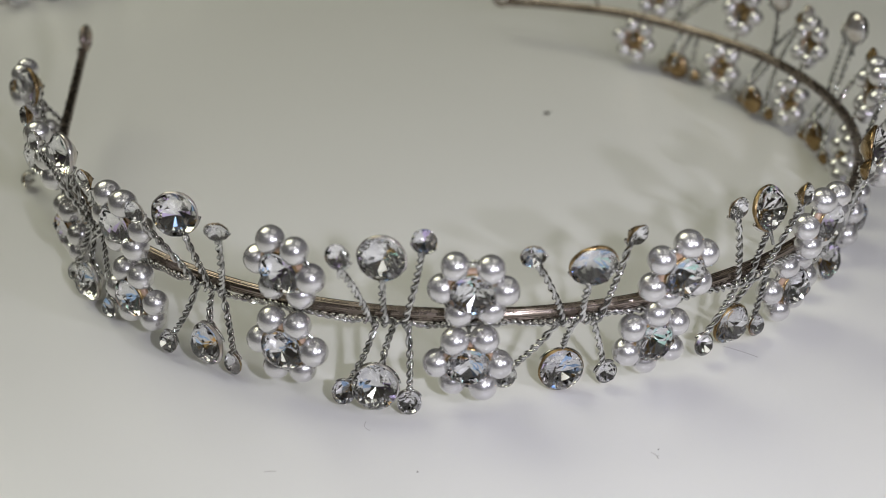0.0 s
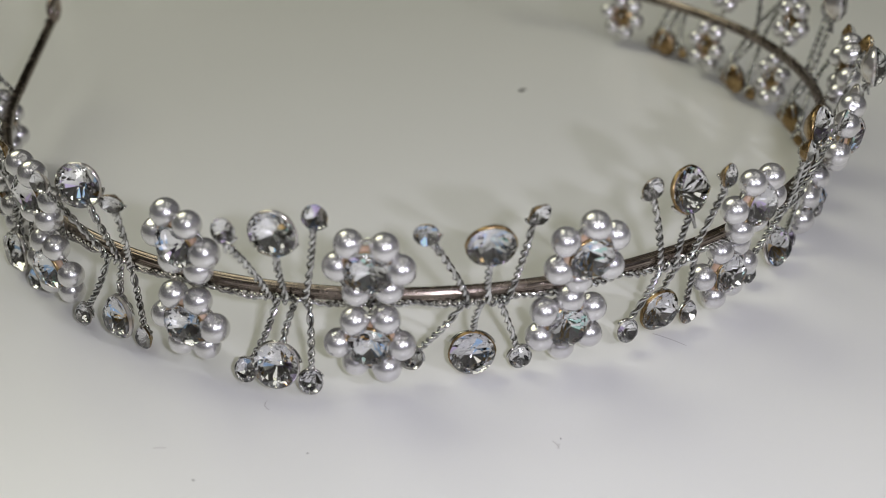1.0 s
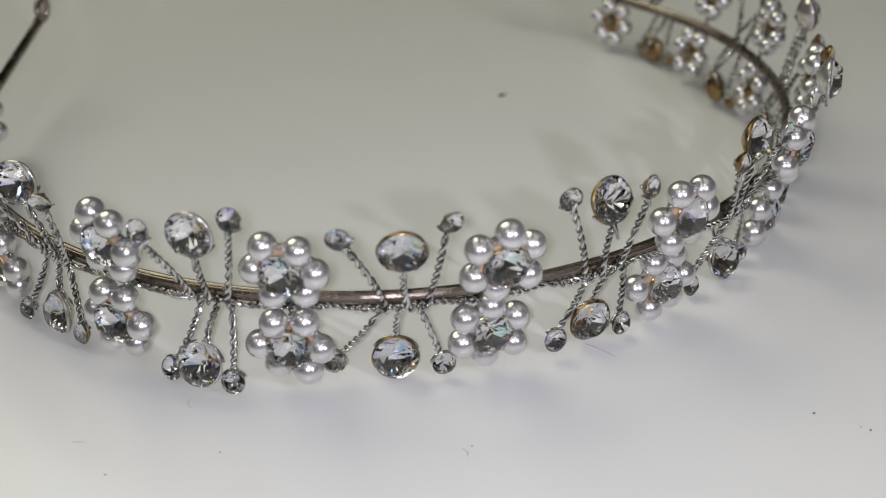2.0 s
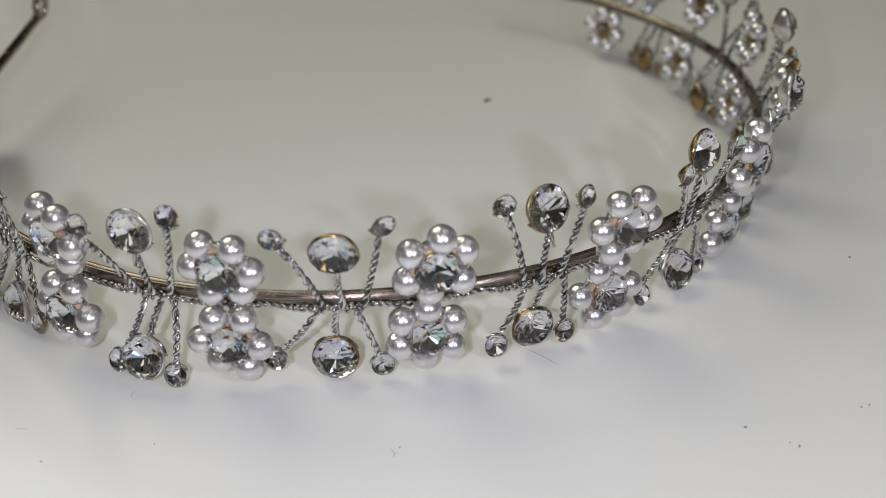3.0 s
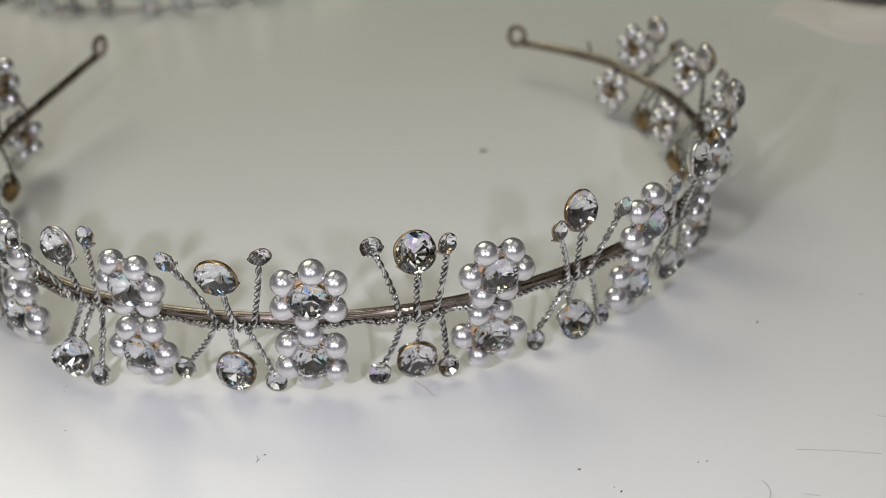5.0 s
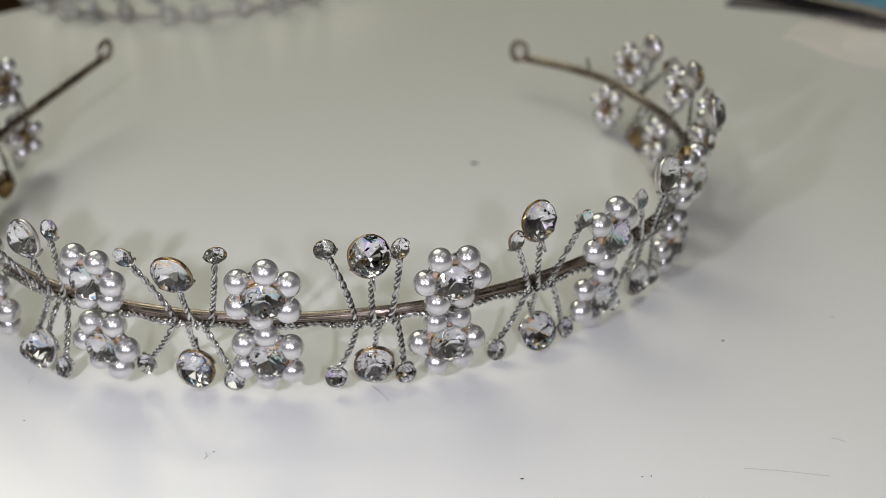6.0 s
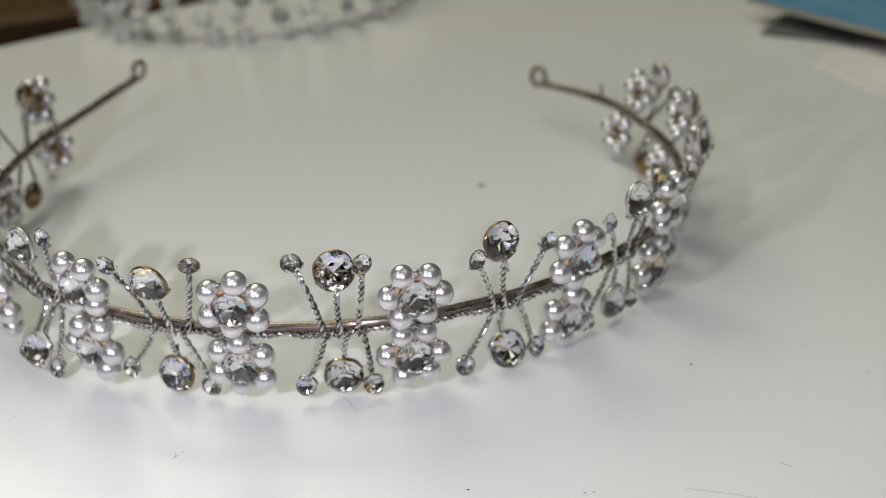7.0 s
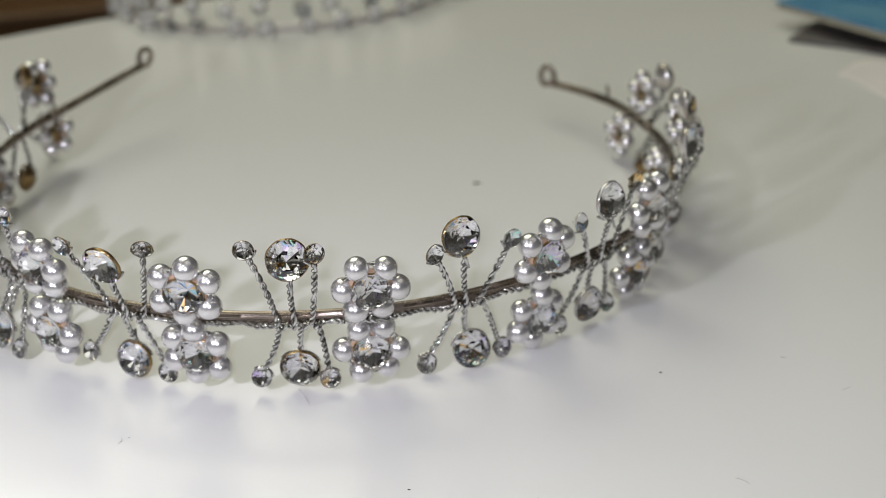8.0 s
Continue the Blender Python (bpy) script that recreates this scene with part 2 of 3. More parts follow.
def stone_mesh(name, r, seed):
    """A foil-backed round brilliant, its girdle near the plane z = 0: a clear crown with a flat table over a silvered pavilion."""
    bm = bmesh.new()
    rng = random.Random(seed)
    tint = bm.faces.layers.float.new("facet")

    def ring(rad, n, turn, z, loose=0.0, rise=0.0):
        pts = []
        for j in range(n):
            a = 2 * math.pi * (j + rng.uniform(-loose, loose)) / n + radians(turn)
            q = rad * (1 + rng.uniform(-loose, loose) * 0.5) * r
            pts.append(bm.verts.new((q * math.cos(a), q * math.sin(a), (z + rng.uniform(-rise, rise)) * r)))
        return pts

    def facet(*corners, foil=False):
        f = bm.faces.new(corners)
        f[tint] = rng.random()
        f.material_index = 1 if foil else 0

    deep = rng.uniform(0.40, 0.60)
    table = ring(0.54, 8, 0, 0.50, 0.05, 0.0)
    kite = ring(0.82, 8, 22.5, 0.29, 0.08, 0.035)
    edge = ring(1.0, 32, 0, 0.06)
    under = ring(1.0, 32, 0, -0.05)
    # The back facets meet the girdle at points of uneven height.
    for v in under[::2]:
        v.co.z += rng.uniform(-0.10, 0.10) * r
    waist = ring(0.52, 16, 0, -0.05 - 0.50 * deep, 0.10, 0.035)
    culet = bm.verts.new((rng.uniform(-0.07, 0.07) * r, rng.uniform(-0.07, 0.07) * r, -deep * r))
    facet(*table)
    for j in range(8):
        k, a = (j + 1) % 8, 4 * j
        e = [edge[(a + i) % 32] for i in range(5)]
        facet(table[j], kite[j], table[k])
        facet(table[k], kite[j], e[4])
        facet(table[k], e[4], kite[k])
        facet(kite[j], *e[:3])
        facet(kite[j], *e[2:])
    if r < 2.0 * MM:
        # The smallest stones have eight plain facets behind.
        bmesh.ops.delete(bm, geom=waist, context="VERTS")
        for j in range(8):
            u = [under[(4 * j + i) % 32] for i in range(5)]
            facet(culet, u[4], u[0], foil=True)
            facet(*u, foil=True)
        waist = []
    for j in range(len(waist)):
        k = (j + 1) % 16
        u = [under[(2 * j + i) % 32] for i in range(3)]
        facet(culet, waist[k], waist[j], foil=True)
        facet(waist[j], waist[k], u[2], foil=True)
        facet(waist[j], u[2], u[0], foil=True)
        facet(*u, foil=True)
    for j in range(32):
        k = (j + 1) % 32
        facet(edge[j], under[j], under[k], edge[k])
    bmesh.ops.recalc_face_normals(bm, faces=bm.faces[:])
    me = mesh_of(name, bm, CRYSTAL, False)
    me.materials.append(FOIL)
    return me


def lathe(bm, profile, n=20):
    """Turns a profile of (radius, height) round z."""
    rings = []
    for r, z in profile:
        if r < 1e-9:
            rings.append([bm.verts.new((0, 0, z))])
        else:
            rings.append([bm.verts.new((r * math.cos(2 * math.pi * j / n), r * math.sin(2 * math.pi * j / n), z)) for j in range(n)])
    for a, b in zip(rings, rings[1:]):
        for j in range(n):
            k = (j + 1) % n
            if len(a) == len(b) == 1:
                continue
            if len(a) == 1:
                bm.faces.new((a[0], b[k], b[j]))
            elif len(b) == 1:
                bm.faces.new((a[j], a[k], b[0]))
            else:
                bm.faces.new((a[j], a[k], b[k], b[j]))


def cup_mesh(name, r, mat, cone=False):
    """A metal setting with a thin rolled rim, rounded or drawn out to a cone."""
    bm = bmesh.new()
    outer = [(0.985, -0.02), (1.004, -0.03), (1.01, -0.08), (0.98, -0.16), (0.80, -0.34), (0.50, -0.60), (0.16, -0.76), (0, -0.77)]
    inner = [(0, -0.72), (0.45, -0.56), (0.74, -0.32), (0.94, -0.13), (0.975, -0.08), (0.985, -0.02)]
    if cone:
        outer = [(0.985, -0.02), (1.02, -0.04), (1.06, -0.10), (1.02, -0.22), (0.74, -0.44), (0.40, -0.66), (0.2, -0.73), (0, -0.74)]
        inner = [(0, -0.70), (0.18, -0.69), (0.66, -0.43), (0.97, -0.13), (0.985, -0.02)]
    lathe(bm, [(a * r, z * r) for a, z in outer + inner], 32)
    for v in bm.verts:
        if not cone and v.co.z < -0.2 * r:
            # Under its round rim the setting is pressed into eight flats.
            a = math.atan2(v.co.y, v.co.x) % (math.pi / 4) - math.pi / 8
            flat = math.cos(math.pi / 8) / math.cos(a)
            v.co.x, v.co.y = v.co.x * flat, v.co.y * flat
        # Hand-pressed metal: the wall is dented here and there.
        v.co *= 1 + 0.03 * noise.noise(v.co / r * 2.3 + Vector((r * 9000, 0, 0)))
    return mesh_of(name, bm, mat, cone)


BIG, MID, SMALL, PEARL_R = 2.85 * MM, 2.85 * MM, 1.52 * MM, 1.83 * MM
STONES = {r: [stone_mesh("crystal", r, 10 * n + k) for k in range(6)] for n, r in enumerate((BIG, MID, SMALL))}
CUPS = {(r, mat): cup_mesh("setting", r, mat, r == MID) for r in (BIG, MID, SMALL) for mat in (GILT, SILVER_CUP)}


def pearl_mesh():
    bm = bmesh.new()
    bmesh.ops.create_uvsphere(bm, u_segments=28, v_segments=18, radius=PEARL_R)
    # Dimpled at both ends of the drilled hole.
    for v in bm.verts:
        d = math.hypot(v.co.x, v.co.y)
        if d < 0.42 * MM:
            v.co.z *= 0.90 + 0.10 * d / (0.42 * MM)
    return mesh_of("pearl", bm, PEARL)


PEARL_ME = pearl_mesh()
dice = random.Random(7)


def flower_wire():
    """The silver wire that strings six pearls into a ring, with its loose turns between them."""
    bm = bmesh.new()
    for wobble, r in ((0.25, 0.17), (-0.2, 0.15)):
        pts = [Vector((math.cos(a) * (3.95 + wobble * math.sin(6 * a)), math.sin(a) * (3.95 + wobble * math.sin(6 * a)), wobble * math.cos(6 * a))) * MM
               for a in (2 * math.pi * j / 48 for j in range(48))]
        sweep(bm, pts, round_profile(r * MM, 6), True)
    return mesh_of("pearl_ring_wire", bm, WIRE)


FLOWER_WIRE = flower_wire()


def glue_mesh():
    """The uneven ring of dried glue that holds the pearls round the setting."""
    bm = bmesh.new()
    n, k = 36, 8
    rings = []
    for j in range(n):
        a = 2 * math.pi * j / n
        fat = 0.62 + 0.22 * noise.noise(Vector((math.cos(a) * 2.2, math.sin(a) * 2.2, 0)))
        rings.append([bm.verts.new(Vector((math.cos(a) * (2.75 + fat * math.cos(b)), math.sin(a) * (2.75 + fat * math.cos(b)), 0.25 + fat * math.sin(b))) * MM)
                      for b in (2 * math.pi * i / k for i in range(k))])
    for j in range(n):
        for i in range(k):
            q = rings[(j + 1) % n]
            bm.faces.new((rings[j][i], q[i], q[(i + 1) % k], rings[j][(i + 1) % k]))
    return mesh_of("glue", bm, GLUE)


GLUE_ME = glue_mesh()


def flower(phi, r, z, turn, pitch, spin, mat=GILT):
    """Six pearls strung round a set stone; the flower looks outwards along phi + turn."""
    m = facing(polar(phi, r, z), phi + turn, pitch, spin)
    small = 0.88 if phi > 100 else 1.0
    ring = head_part("pearl_flower", FLOWER_WIRE, m @ Matrix.Scale(small, 4), "six white pearls strung round one clear rhinestone")
    for j in range(6):
        a = radians(60 * j + dice.uniform(-4, 4))
        rad = (3.88 + dice.uniform(-0.2, 0.15)) * MM
        p = Matrix.Translation((math.cos(a) * rad, math.sin(a) * rad, dice.uniform(-0.35, 0.35) * MM))
        s = dice.uniform(0.96, 1.04)
        part("pearl", PEARL_ME, ring, p @ pose(0, 0, 0, 90 + dice.uniform(-14, 14), 0, math.degrees(a) + dice.uniform(-14, 14)) @ Matrix.Scale(s, 4))
    seat = Matrix.Translation((0, 0, 1.15 * MM)) @ pose(0, 0, 0, dice.uniform(-4, 4), dice.uniform(-4, 4), dice.uniform(0, 45))
    part("glue", GLUE_ME, ring, pose(0, 0, 0, 0, 0, dice.uniform(0, 360)), "peach-brown ring of dried glue")
    part("setting", CUPS[MID, mat], ring, seat, "gilt metal setting")
    part("crystal", dice.choice(STONES[MID]), ring, seat, "clear faceted rhinestone")
    # The twist that ties the flower to the band.
    bm = bmesh.new()
    foot = on_band(phi, 0.6)
    path = bent(foot, foot.lerp(m.translation, 0.3) + Vector((0, 0, 0.4 * MM)), foot.lerp(m.translation, 0.6), m.translation - m.to_3x3().col[2] * 1.2 * MM, 8)
    twisted(bm, path, 0.22 * MM, 2.2 * MM)
    head_part("tie_wire", mesh_of("tie_wire", bm, WIRE))


def stem(foot_phi, phi, r, z, big, turn, pitch, mat=GILT, bow=0.0):
    """A twisted wire from the band out to a set stone, which looks along phi + turn."""
    size = BIG if big else SMALL
    place = polar(phi, r, z)
    seat = facing(place, phi + turn, pitch, dice.uniform(0, 45))
    out = seat.to_3x3().col[2]
    foot = on_band(foot_phi, 1.15, -0.75 if z > 12 else -0.95)
    back = place - out * size * 0.44
    # The wire reaches the setting from the side that looks to the band.
    lean = foot - place
    lean = (lean - out * lean.dot(out)).normalized()
    end = place + lean * size * 0.98 - out * size * 0.25
    along = Vector((math.cos(radians(phi)), math.sin(radians(phi)), 0)) * bow * MM
    bm = bmesh.new()
    path = bent(foot, foot.lerp(end, 0.35) + along, foot.lerp(end, 0.7) + along, end, 14) + bent(end, end - lean * size * 0.2 - out * size * 0.25, back - out * size * 0.25, back - out * size * 0.3, 4)[1:]
    twisted(bm, path, 0.262 * MM, 2.5 * MM, phase=dice.uniform(0, 6))
    # The two strands part at the setting and hold it from both sides.
    across = out.cross(lean).normalized()
    for way in (-1, 1):
        hold = [end + (lean * (math.cos(a) - 0.98) + across * way * math.sin(a)) * (size * 1.09) + out * size * (0.05 - 0.1 * math.sin(a)) for a in (radians(d) for d in range(-8, 63, 10))]
        split = [end + lean * size * 0.75 + out * size * 0.1] + hold[1:]
        sweep(bm, split, round_profile(0.2 * MM, 6))
    wire = head_part("wire_stem", mesh_of("wire_stem", bm, WIRE), Matrix(), "twisted silver wire stem")
    local = seat
    part("setting", CUPS[size, mat], wire, local, "metal setting")
    part("crystal", dice.choice(STONES[size]), wire, local, "clear faceted rhinestone")


def band():
    """The grooved metal band, a loop at each end, and the fine twisted wire that runs along it."""
    bm = bmesh.new()
    stops = [LEFT_END + (RIGHT_END - LEFT_END) * i / 220 for i in range(221)]
    profile = []
    for j in range(60):
        a = 2 * math.pi * j / 60
        groove = 1.0 + 0.09 * abs(math.cos(7.5 * a))
        profile.append((0.72 * MM * math.cos(a) * groove, 0.88 * MM * math.sin(a) * groove))
    sweep(bm, [on_band(p) for p in stops], profile)
    head_part("band", mesh_of("band", bm, BAND), Matrix(), "tarnished brownish silver metal band")
    for p, way, swing in ((LEFT_END, -1, -20), (RIGHT_END, 1, 0)):
        end = on_band(p)
        ahead = (end - on_band(p - way * 2)).normalized()
        up = Vector((0, 0, 1))
        ahead.rotate(Euler((0, 0, radians(swing))))
        side = ahead.cross(up).normalized()
        bm = bmesh.new()
        rad = 2.1 * MM
        mid = end + ahead * rad * 0.7 + up * rad * 0.8
        pts = []
        for j in range(26):
            a = radians(-125 + 345 * j / 25)
            pts.append(mid + (ahead * math.cos(a) * 0.92 + up * math.sin(a)) * rad + side * (j / 25 - 0.5) * 1.5 * MM)
        sweep(bm, [end - (end - on_band(p - way * 2)).normalized() * 1.5 * MM] + pts, round_profile(0.66 * MM, 10))
        head_part("end_loop", mesh_of("end_loop", bm, BAND), Matrix(), "loop bent at the end of the band")
    bm = bmesh.new()
    path = []
    for i in range(421):
        p = -88 + 236 * i / 420
        path.append(on_band(p, 0.85 + 0.12 * math.sin(p * 0.9), -0.78 + 0.22 * math.sin(p * 0.55) + 0.1 * math.sin(p * 1.7)))
    twisted(bm, path, 0.245 * MM, 2.1 * MM, 6, 10, 0.0, 1.0)
    head_part("wrapping_wire", mesh_of("wrapping_wire", bm, WIRE), Matrix(), "fine twisted silver wire along the band")


band()

# Upper and lower flower of each pair, each as angle, radius, height, turn, pitch, spin.
for each in (
    (-81.0, 71.6, 19.6, 0, -5, 10), (-81.0, 69.2, 8.8, 0, -5, 0),
    (-60.0, 70.0, 19.5, 0, -8, 20), (-60.0, 68.0, 7.0, 0, -8, 10),
    (-39.8, 70.0, 18.9, 0, -8, 0), (-39.8, 69.5, 7.4, 0, -5, 0),
    (-18.3, 70.2, 19.4, -12, -8, -3), (-18.9, 70.0, 7.9, -2, -2, 2),
    (0.5, 69.8, 18.4, 0, -8, 0), (0.1, 68.8, 7.2, 0, -4, 0),
    (21.4, 70.4, 18.3, 6, -8, 23), (20.6, 67.2, 6.9, 2, -4, 26),
    (42.4, 69.9, 18.1, 2, -8, -4), (42.4, 66.8, 6.6, 0, -4, 0),
    (64.3, 70.2, 18.0, 6, -8, 24), (65.3, 66.6, 5.8, 6, -8, 26),
    (85.2, 69.5, 17.8, 0, -8, 5), (85.2, 67.0, 5.8, 0, -8, 5),
    (105.8, 68.8, 17.4, 0, -8, 15), (105.8, 66.2, 6.2, 0, -8, 25),
    (122.4, 68.2, 17.6, 0, -8, 5), (122.4, 64.2, 6.7, 0, -8, 5),
    (141.0, 68.6, 15.9, 0, -8, 10), (143.2, 65.2, 6.2, 0, -8, 10),
):
    flower(*each)


def sprig(feet, ups, lows, cups=(GILT,) * 6):
    """Three stems up and three down; feet holds their angles on the band, and each stone is angle, radius, height, turn, pitch."""
    for k, (foot, (p, r, z, turn, pitch), mat) in enumerate(zip(feet, (*ups, *lows), cups)):
        stem(foot, p, r, z, k % 3 == 1, turn, pitch, mat, bow=(0.5, -0.3, 0.2)[k % 3])
    # The knotted turns that bind the six stems to the band.
    bm = bmesh.new()
    low, high = min(feet) - 0.5, max(feet) + 0.5
    path = []
    for i in range(61):
        a = 2 * math.pi * i * 4.5 / 60
        path.append(on_band(low + (high - low) * i / 60, 1.3 + 0.34 * math.cos(a), -0.8 + 0.46 * math.sin(a)))
    sweep(bm, path, round_profile(0.23 * MM, 6))
    head_part("binding_wire", mesh_of("binding_wire", bm, WIRE))


def feet(phi, gap=1.8):
    return (phi - gap, phi, phi + gap) * 2


S, G = SILVER_CUP, GILT
sprig(feet(-70.5), ((-79, 73, 21.5, 0, 5), (-77, 70.5, 22.4, 25, 5), (-66, 71, 23, 0, 5)), ((-84.5, 76, 1.8, 0, 10), (-67.6, 66.4, 4.6, 0, 5), (-63, 68, 2, 0, 5)), (G, G, G, S, G, G))
sprig(feet(-50.5), ((-56, 72, 24, 0, 5), (-51, 70.5, 24, 0, 5), (-45, 71, 23, 0, -5)), ((-56, 70, 2.2, 0, 10), (-51, 70, 3.6, 0, 5), (-46, 70, 2.0, 0, 5)), (S, S, G, S, S, S))
sprig((-31.1, -29, -27.6) * 2, ((-35, 72.2, 23, 0, 0), (-31.2, 70, 23.0, 26, 8), (-24.3, 72.5, 24, 20, -25)), ((-34.6, 70.4, 2.6, 0, 10), (-29.4, 69.6, 4.2, -14, 6), (-26.3, 69.2, 2.0, -14, 5)), (S, S, G, S, S, G))
sprig((-10.2, -8.5, -6.6, -9.6, -7.6, -6.2), ((-11.6, 74.4, 24.6, -8, 10), (-8.2, 71.1, 22.8, 0, 0), (-4.2, 70.3, 25.0, 0, 8)), ((-12.6, 71.0, 2.8, 0, 20), (-9.2, 71.4, 4.5, 2, 18), (-5.8, 71.2, 2.4, 4, 18)), (S,) * 6)
sprig((10.1, 12.1, 14.1, 9.4, 11.3, 13.2), ((6.0, 70.9, 23.2, -4, -10), (11.8, 71.6, 21.6, -2, -14), (16.6, 69.9, 24.1, 22, -22)), ((4.0, 67, 3.4, -6, 8), (10.6, 66.4, 3.3, 0, 6), (15.8, 66.8, 2.2, 6, 4)), (G, G, G, S, G, S))
sprig((31.4, 33.4, 35.3, 31.4, 34.1, 36.1), ((28.5, 69.5, 24.5, 4, -5), (33.3, 69.3, 22.9, 8, 18), (36.5, 71.4, 24.6, 24, 2)), ((28.4, 67, 2.8, 0, 10), (33.2, 66.2, 3.7, 0, -4), (37.0, 66.9, 2.2, 6, 6)), (G, G, G, S, G, G))
sprig((53, 54.5, 55.9, 52.8, 54.3, 56.7), ((49.8, 71.2, 22.5, 22, -6), (53.2, 70.5, 24.1, 8, 8), (59.4, 70.9, 22.4, 6, -10)), ((49.6, 65.6, 1.8, 0, 14), (55.7, 66.3, 3.2, -8, 18), (60.3, 66.2, 1.8, 4, 8)), (G, G, S, S, S, S))
sprig((73.4, 75.8, 78, 72.7, 74.6, 77.0), ((69.8, 70.4, 21.3, 18, 4), (73.4, 72.1, 24.0, 5, 4), (79.5, 71, 24.6, 8, -10)), ((70.0, 66, 2.0, 0, 10), (75.0, 66.8, 3.8, 0, -6), (79.0, 67, 2.4, 0, 5)), (S, S, G, S, S, S))
sprig(feet(95.5), ((90.5, 71, 21.5, 0, 5), (96.8, 70.8, 23.8, 4, 5), (100.5, 71.5, 21.8, 6, 5)), ((91, 66, 2.2, 0, 5), (95.5, 66, 4, 0, 5), (100, 66, 2.4, 0, 5)), (G, S, S, G, G, G))
sprig(feet(114.0), ((109, 70, 22.0, 0, 5), (114.6, 68.5, 23.2, 0, 5), (110.8, 70.6, 19.8, 0, 5)), ((109, 64.5, 2.4, 0, 5), (112.8, 63.5, 3.8, 0, 5), (117, 64.5, 2.4, 0, 5)), (S, S, G, G, G, G))
sprig((136.5, 136.5, 138, 131, 132.5, 134.5), ((128, 70, 20.4, 0, 5), (137.2, 71.3, 20.4, 0, 5), (130.5, 70.3, 18.8, 0, 5)), ((130, 66, 2.2, 0, 5), (133.8, 66.0, 3.2, 0, 5), (136.4, 66, 2.0, 0, 5)), (S, S, G, G, G, G))


def wire_stub():
    """The cut end of a wire that stands up from the bare arm of the band."""
    bm = bmesh.new()
    a = on_band(152.5, 0.3, 0.5)
    b = on_band(153.8, 1.0, 3.0)
    sweep(bm, bent(a, a.lerp(b, 0.3) + Vector((0, 0, 0.6 * MM)), a.lerp(b, 0.8), b, 8), round_profile(0.3 * MM, 8))
    head_part("wire_end", mesh_of("wire_end", bm, BAND), Matrix(), "cut wire end on the bare arm")


wire_stub()


# ---- the cabinet past the table's edge ----
def cabinet():
    """A low brown wooden cabinet with two doors, seen past the table."""
    base = tagged(new("wooden_cabinet"), "low brown wooden cabinet standing beyond the table", "cabinet")
    base.matrix_world = Matrix.Translation((-0.585, 0.53, FLOOR)) @ pose(0, 0, 0, 0, 0, 51.5)
    high = -0.10 - FLOOR
    bm = bmesh.new()
    box(bm, 1.1, 0.44, high - 0.028, pose(0, 0.235, (high - 0.028) / 2), 0.002)
    part("body", mesh_of("body", bm, WOOD, False), base)
    bm = bmesh.new()
    box(bm, 1.14, 0.47, 0.028, pose(0, 0.235, high - 0.014), 0.004)
    part("top", mesh_of("top", bm, OAK, False), base, label="golden brown wooden top board")
    for x in (-0.27, 0.27):
        bm = bmesh.new()
        box(bm, 0.52, 0.018, high - 0.09, pose(x, 0.005, (high - 0.02) / 2), 0.003)
        door = part("door", mesh_of("door", bm, WOOD, False), base)
        bm = bmesh.new()
        box(bm, 0.012, 0.02, 0.11, pose(x * 0.25, -0.012, high * 0.6), 0.003)
        part("handle", mesh_of("handle", bm, WIRE, False), door)


cabinet()


# ---- the second tiara behind ----
def bead_mesh():
    bm = bmesh.new()
    pts = []
    for n, rad, z, turn in ((8, 0.45, -0.95, 0), (8, 1.0, -0.25, 22.5), (8, 1.0, 0.25, 0), (8, 0.45, 0.95, 22.5)):
        for j in range(n):
            a = 2 * math.pi * j / n + radians(turn)
            pts.append(bm.verts.new(Vector((rad * math.cos(a), rad * math.sin(a), z)) * 2.8 * MM))
    bmesh.ops.convex_hull(bm, input=pts)
    return mesh_of("bead", bm, BEAD, False)


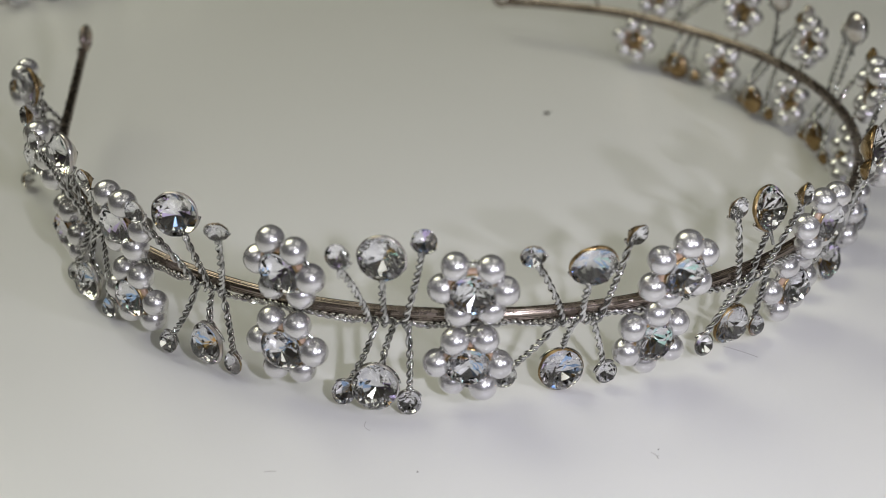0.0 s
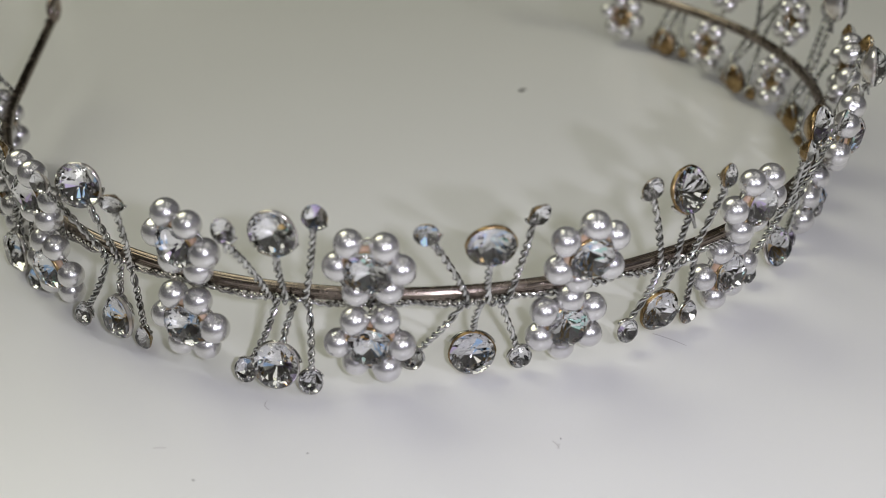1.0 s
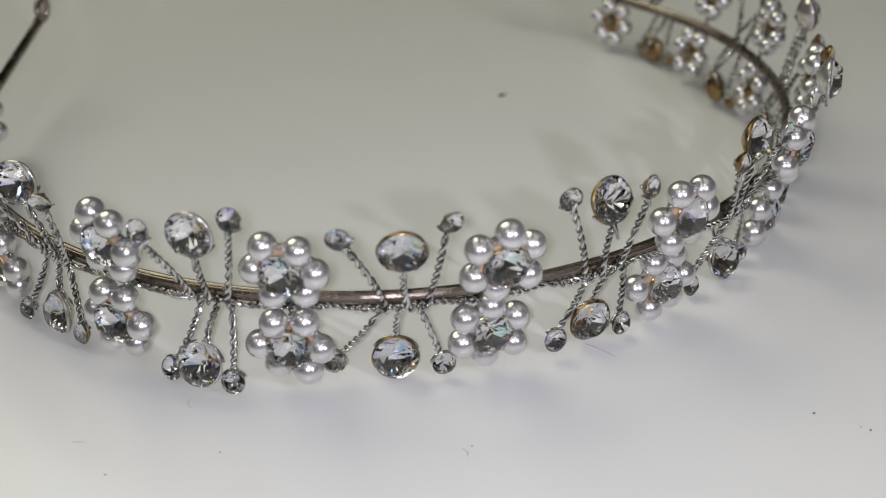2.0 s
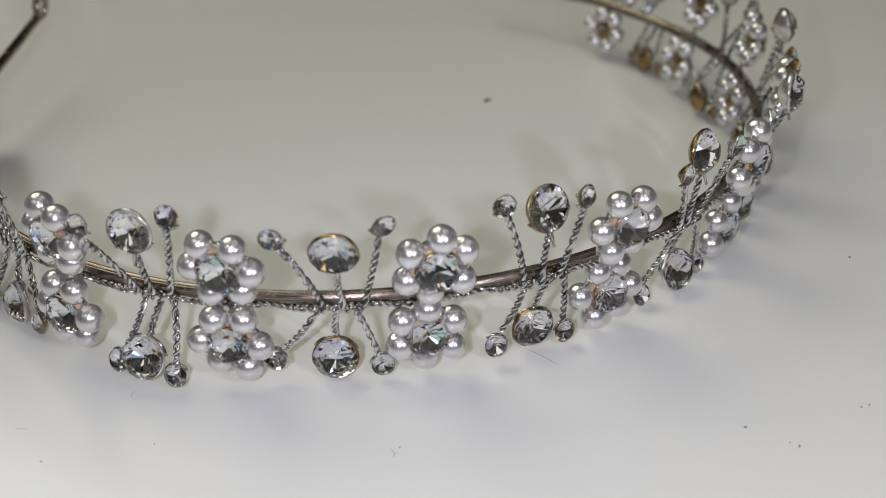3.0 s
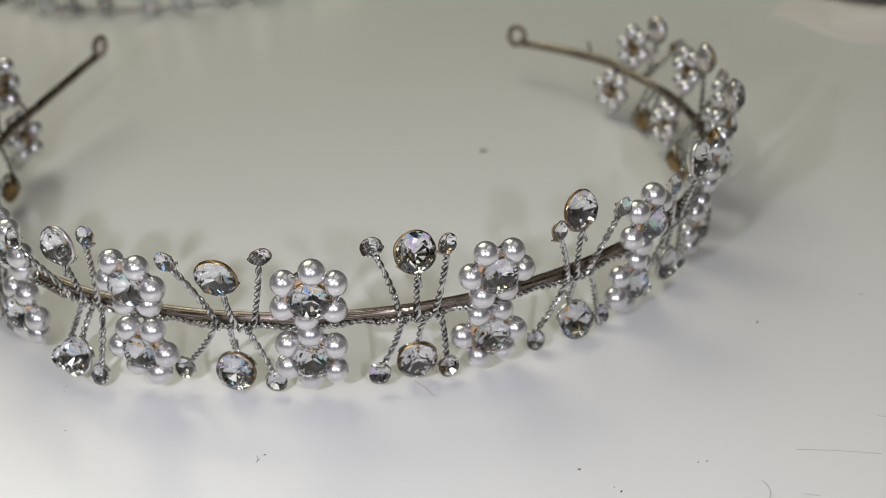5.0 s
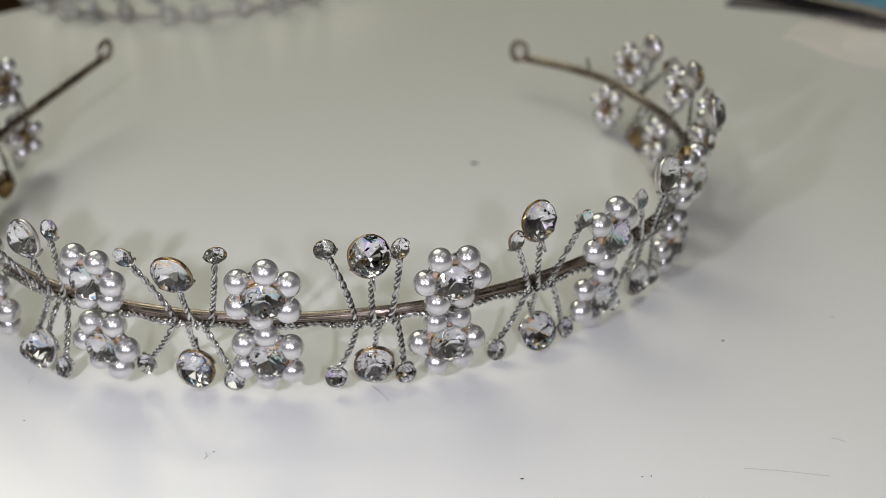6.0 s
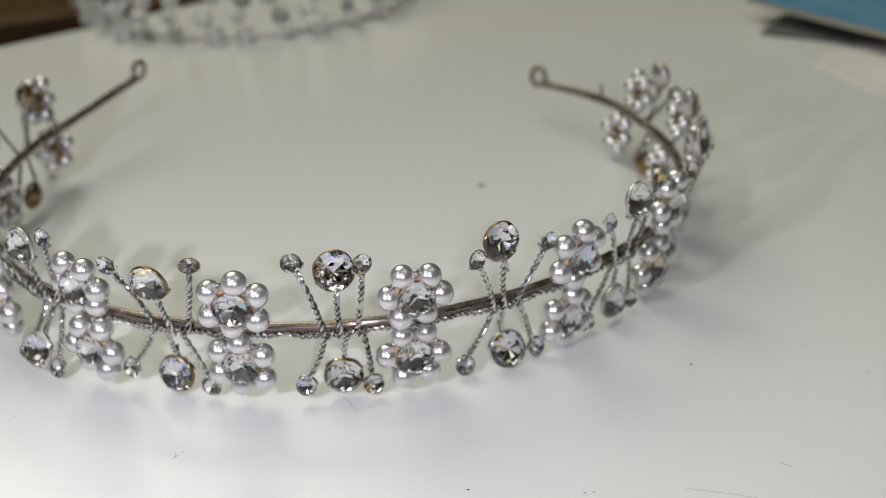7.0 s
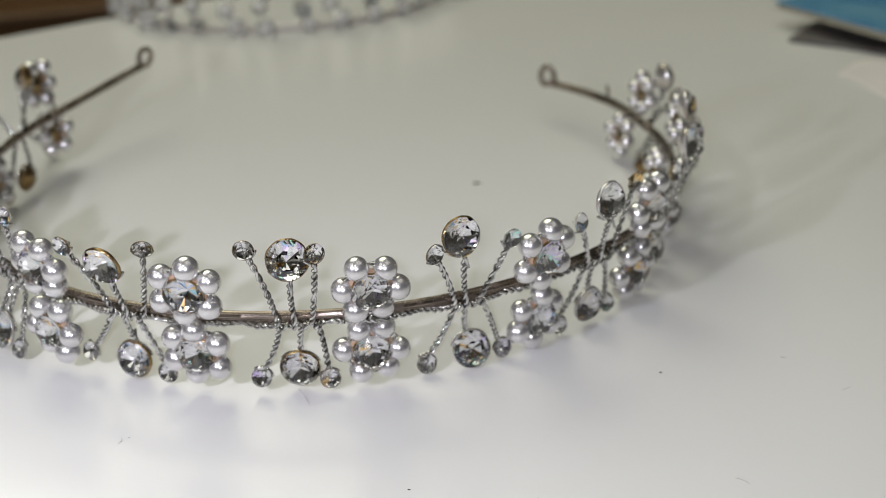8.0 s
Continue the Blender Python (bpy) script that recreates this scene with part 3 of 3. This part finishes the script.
def second_tiara():
    mid, r = Vector((-0.136, 0.333, 0)), 58.5
    tiara = tagged(new("crystal_tiara"), "clear crystal bead tiara on silver wire lying behind", "tiara")
    tiara.location = mid
    rng = random.Random(21)

    def at(phi, rad, z):
        a = radians(phi)
        return Vector((math.sin(a) * rad, -math.cos(a) * rad, z)) * MM

    bm = bmesh.new()
    sweep(bm, [at(-150 + 3 * i, r, 1.6) for i in range(101)], [(-0.5 * MM, -1.6 * MM), (0.5 * MM, -1.6 * MM), (0.6 * MM, 0), (0.5 * MM, 0.9 * MM), (-0.5 * MM, 0.9 * MM), (-0.6 * MM, 0)])
    part("band", mesh_of("band", bm, BRIGHT), tiara, label="silver wire base band")
    bead = bead_mesh()
    for i in range(26):
        phi = -140 + 10.9 * i + rng.uniform(-1.5, 1.5)
        for tier, (z, out) in enumerate(((3.4, 3.0), (8.2, 2.2), (13.6, 1.2), (19.0, 0.5))):
            if tier == 3 and i % 2:
                continue
            top = at(phi + rng.uniform(-2.4, 2.4), r + out + rng.uniform(-0.6, 1.4), z + rng.uniform(-0.8, 0.8))
            bm = bmesh.new()
            twisted(bm, bent(at(phi, r, 2.5), at(phi, r + 0.6, z * 0.5 + 1), at(phi, r + out, z * 0.8), top, 8), 0.13 * MM, 2.0 * MM, 5, 6)
            wire = part("wire_stem", mesh_of("wire_stem", bm, BRIGHT), tiara)
            m = Matrix.Translation(top) @ pose(0, 0, 0, rng.uniform(-40, 40), rng.uniform(-40, 40), rng.uniform(0, 90))
            if rng.random() < 0.16:
                seat = Matrix.Translation(top) @ pose(0, 0, 0, 0, 0, phi) @ pose(0, 0, 0, 90 + rng.uniform(-25, 25), 0, rng.uniform(-25, 25))
                part("crystal", rng.choice(STONES[BIG]), wire, seat)
            else:
                part("bead", bead, wire, m @ Matrix.Scale(rng.uniform(0.85, 1.25), 4))


second_tiara()


# ---- things at the back of the table ----
def lying_box(name, w, d, h, place, turn, mat, bevel=0.0004):
    bm = bmesh.new()
    box(bm, w, d, h, pose(w / 2, d / 2, h / 2), bevel)
    ob = new(name, mesh_of(name, bm, mat, False))
    ob.matrix_world = Matrix.Translation(place) @ pose(0, 0, 0, 0, 0, turn)
    return ob


def booklet():
    """A thin blue-covered book with cream page edges."""
    base = tagged(new("book"), "thin blue-covered book with cream page edges", "book")
    base.matrix_world = Matrix.Translation((0.036, 0.362, 0.0056)) @ pose(0, 0, 0, 0, 0, -31.0)
    for name, z, h, mat, inset in (("back_cover", 0, 0.0006, PAGES, 0), ("page_block", 0.0006, 0.0012, PAGES, 0.0008), ("front_cover", 0.0018, 0.0008, BLUE, 0)):
        bm = bmesh.new()
        box(bm, 0.15 - 2 * inset, 0.21 - 2 * inset, h, pose(0.075, 0.105, z + h / 2), 0.0002)
        part(name, mesh_of(name, bm, mat, False), base, label="glossy blue cover with a pale picture" if mat == BLUE else "")
    bm = bmesh.new()
    box(bm, 0.07, 0.05, 0.0002, pose(0.085, 0.09, 0.0027), 0)
    part("cover_picture", mesh_of("cover_picture", bm, TISSUE, False), base, label="pale patch printed on the cover")


# Added block: holds the book up and fills the black shadow gap beneath.
tagged(lying_box("black_case", 0.14, 0.18, 0.0056, (0.052, 0.368, 0), -31.0, CARD), "added dark block that holds the book up, filling the shadowed gap", "case")
booklet()
tagged(lying_box("grey_card", 0.040, 0.06, 0.0012, (0.046, 0.3455, 0.0), -4.0, CARD, 0.0002), "dark grey card on the table by the book", "card")


def tissue():
    """A crumpled sheet of thin white paper."""
    bm = bmesh.new()
    bmesh.ops.create_grid(bm, x_segments=60, y_segments=40, size=0.5)
    for v in bm.verts:
        x, y = v.co.x * 0.09, v.co.y * 0.045
        p = Vector((x, y, 0)) * 60
        ridge = abs(noise.noise(p)) + 0.5 * abs(noise.noise(p * 2.3))
        edge = min(1.0, 2.4 * min(0.5 - abs(v.co.x), 0.5 - abs(v.co.y)))
        v.co = (x + 0.012 * noise.noise(p * 0.6), y + 0.014 * noise.noise(p * 0.5 + Vector((5, 0, 0))), 0.0003 + 0.0045 * ridge * edge * edge)
    ob = new("tissue_paper", mesh_of("tissue_paper", bm, TISSUE))
    ob.matrix_world = pose(0.112, 0.322, 0, 0, 0, -14)
    solid = ob.modifiers.new("thickness", "SOLIDIFY")
    solid.thickness = 0.0002
    tagged(ob, "crumpled thin pinkish white tissue paper on the table", "paper")


tissue()


def specks():
    """Dust, hairs and scratches lying on the table top."""
    rng = random.Random(5)
    bm = bmesh.new()

    def fleck(x, y, r):
        made = bmesh.ops.create_icosphere(bm, subdivisions=1, radius=r * MM, matrix=Matrix.Translation((x * MM, y * MM, 0.12 * MM)) @ pose(0, 0, 0, 0, 0, rng.uniform(0, 90)) @ Matrix.Diagonal((1.0, 0.6, 0.3, 1)))
        for v in made["verts"]:
            v.co += Vector((rng.uniform(-1, 1), rng.uniform(-1, 1), 0)) * 0.2 * r * MM

    def hair(x, y, length, turn, bend, r=0.028):
        d = Vector((math.cos(radians(turn)), math.sin(radians(turn)), 0)) * length * MM
        n = Vector((-d.y, d.x, 0)) * bend
        a = Vector((x, y, 0.1)) * MM
        sweep(bm, bent(a, a + d * 0.33 + n, a + d * 0.66 + n, a + d, 10), round_profile(r * MM, 5))

    def lay(name, mat, label):
        ob = new(name, mesh_of(name, bm, mat))
        return tagged(ob, label, "dust", kind="stuff")

    fleck(20.8, 206.2, 0.75)
    fleck(21.6, 206.6, 0.4)
    for x, y, r in ((66, 113, 0.22), (80, 119, 0.16), (81, 119.6, 0.16), (72, 110.5, 0.2), (83, 155, 0.26), (-3, 99, 0.16), (71, 111, 0.12), (-15, 94, 0.18), (26, 103, 0.15)):
        fleck(x, y, r)
    lay("dust_specks", DUST, "dark dust specks lying on the white table")
    bm = bmesh.new()
    for x, y, length, turn, bend in ((25, 102.5, 1.4, -60, 0.2), (25.6, 101.4, 0.7, 70, 0.0), (38.6, 124.6, 4.8, -32, 0.04), (97, 168, 0.9, 10, 0.1), (107.4, 163.4, 1.6, 62, 0.0), (101, 136, 1.8, -8, 0.15), (-21, 99, 1.4, 5, 0.1),
                                     (91.5, 125.5, 10.5, 13, 0.02), (88, 118, 4.0, -75, 0.25), (93, 117, 2.0, 8, 0.0), (-9, 106.6, 1.8, 110, 0.3), (-8.2, 110.5, 2.2, 75, 0.3)):
        hair(x, y, length, turn, bend)
    lay("fine_hairs", SCRATCH, "fine brownish hairs and fibres on the table")


specks()
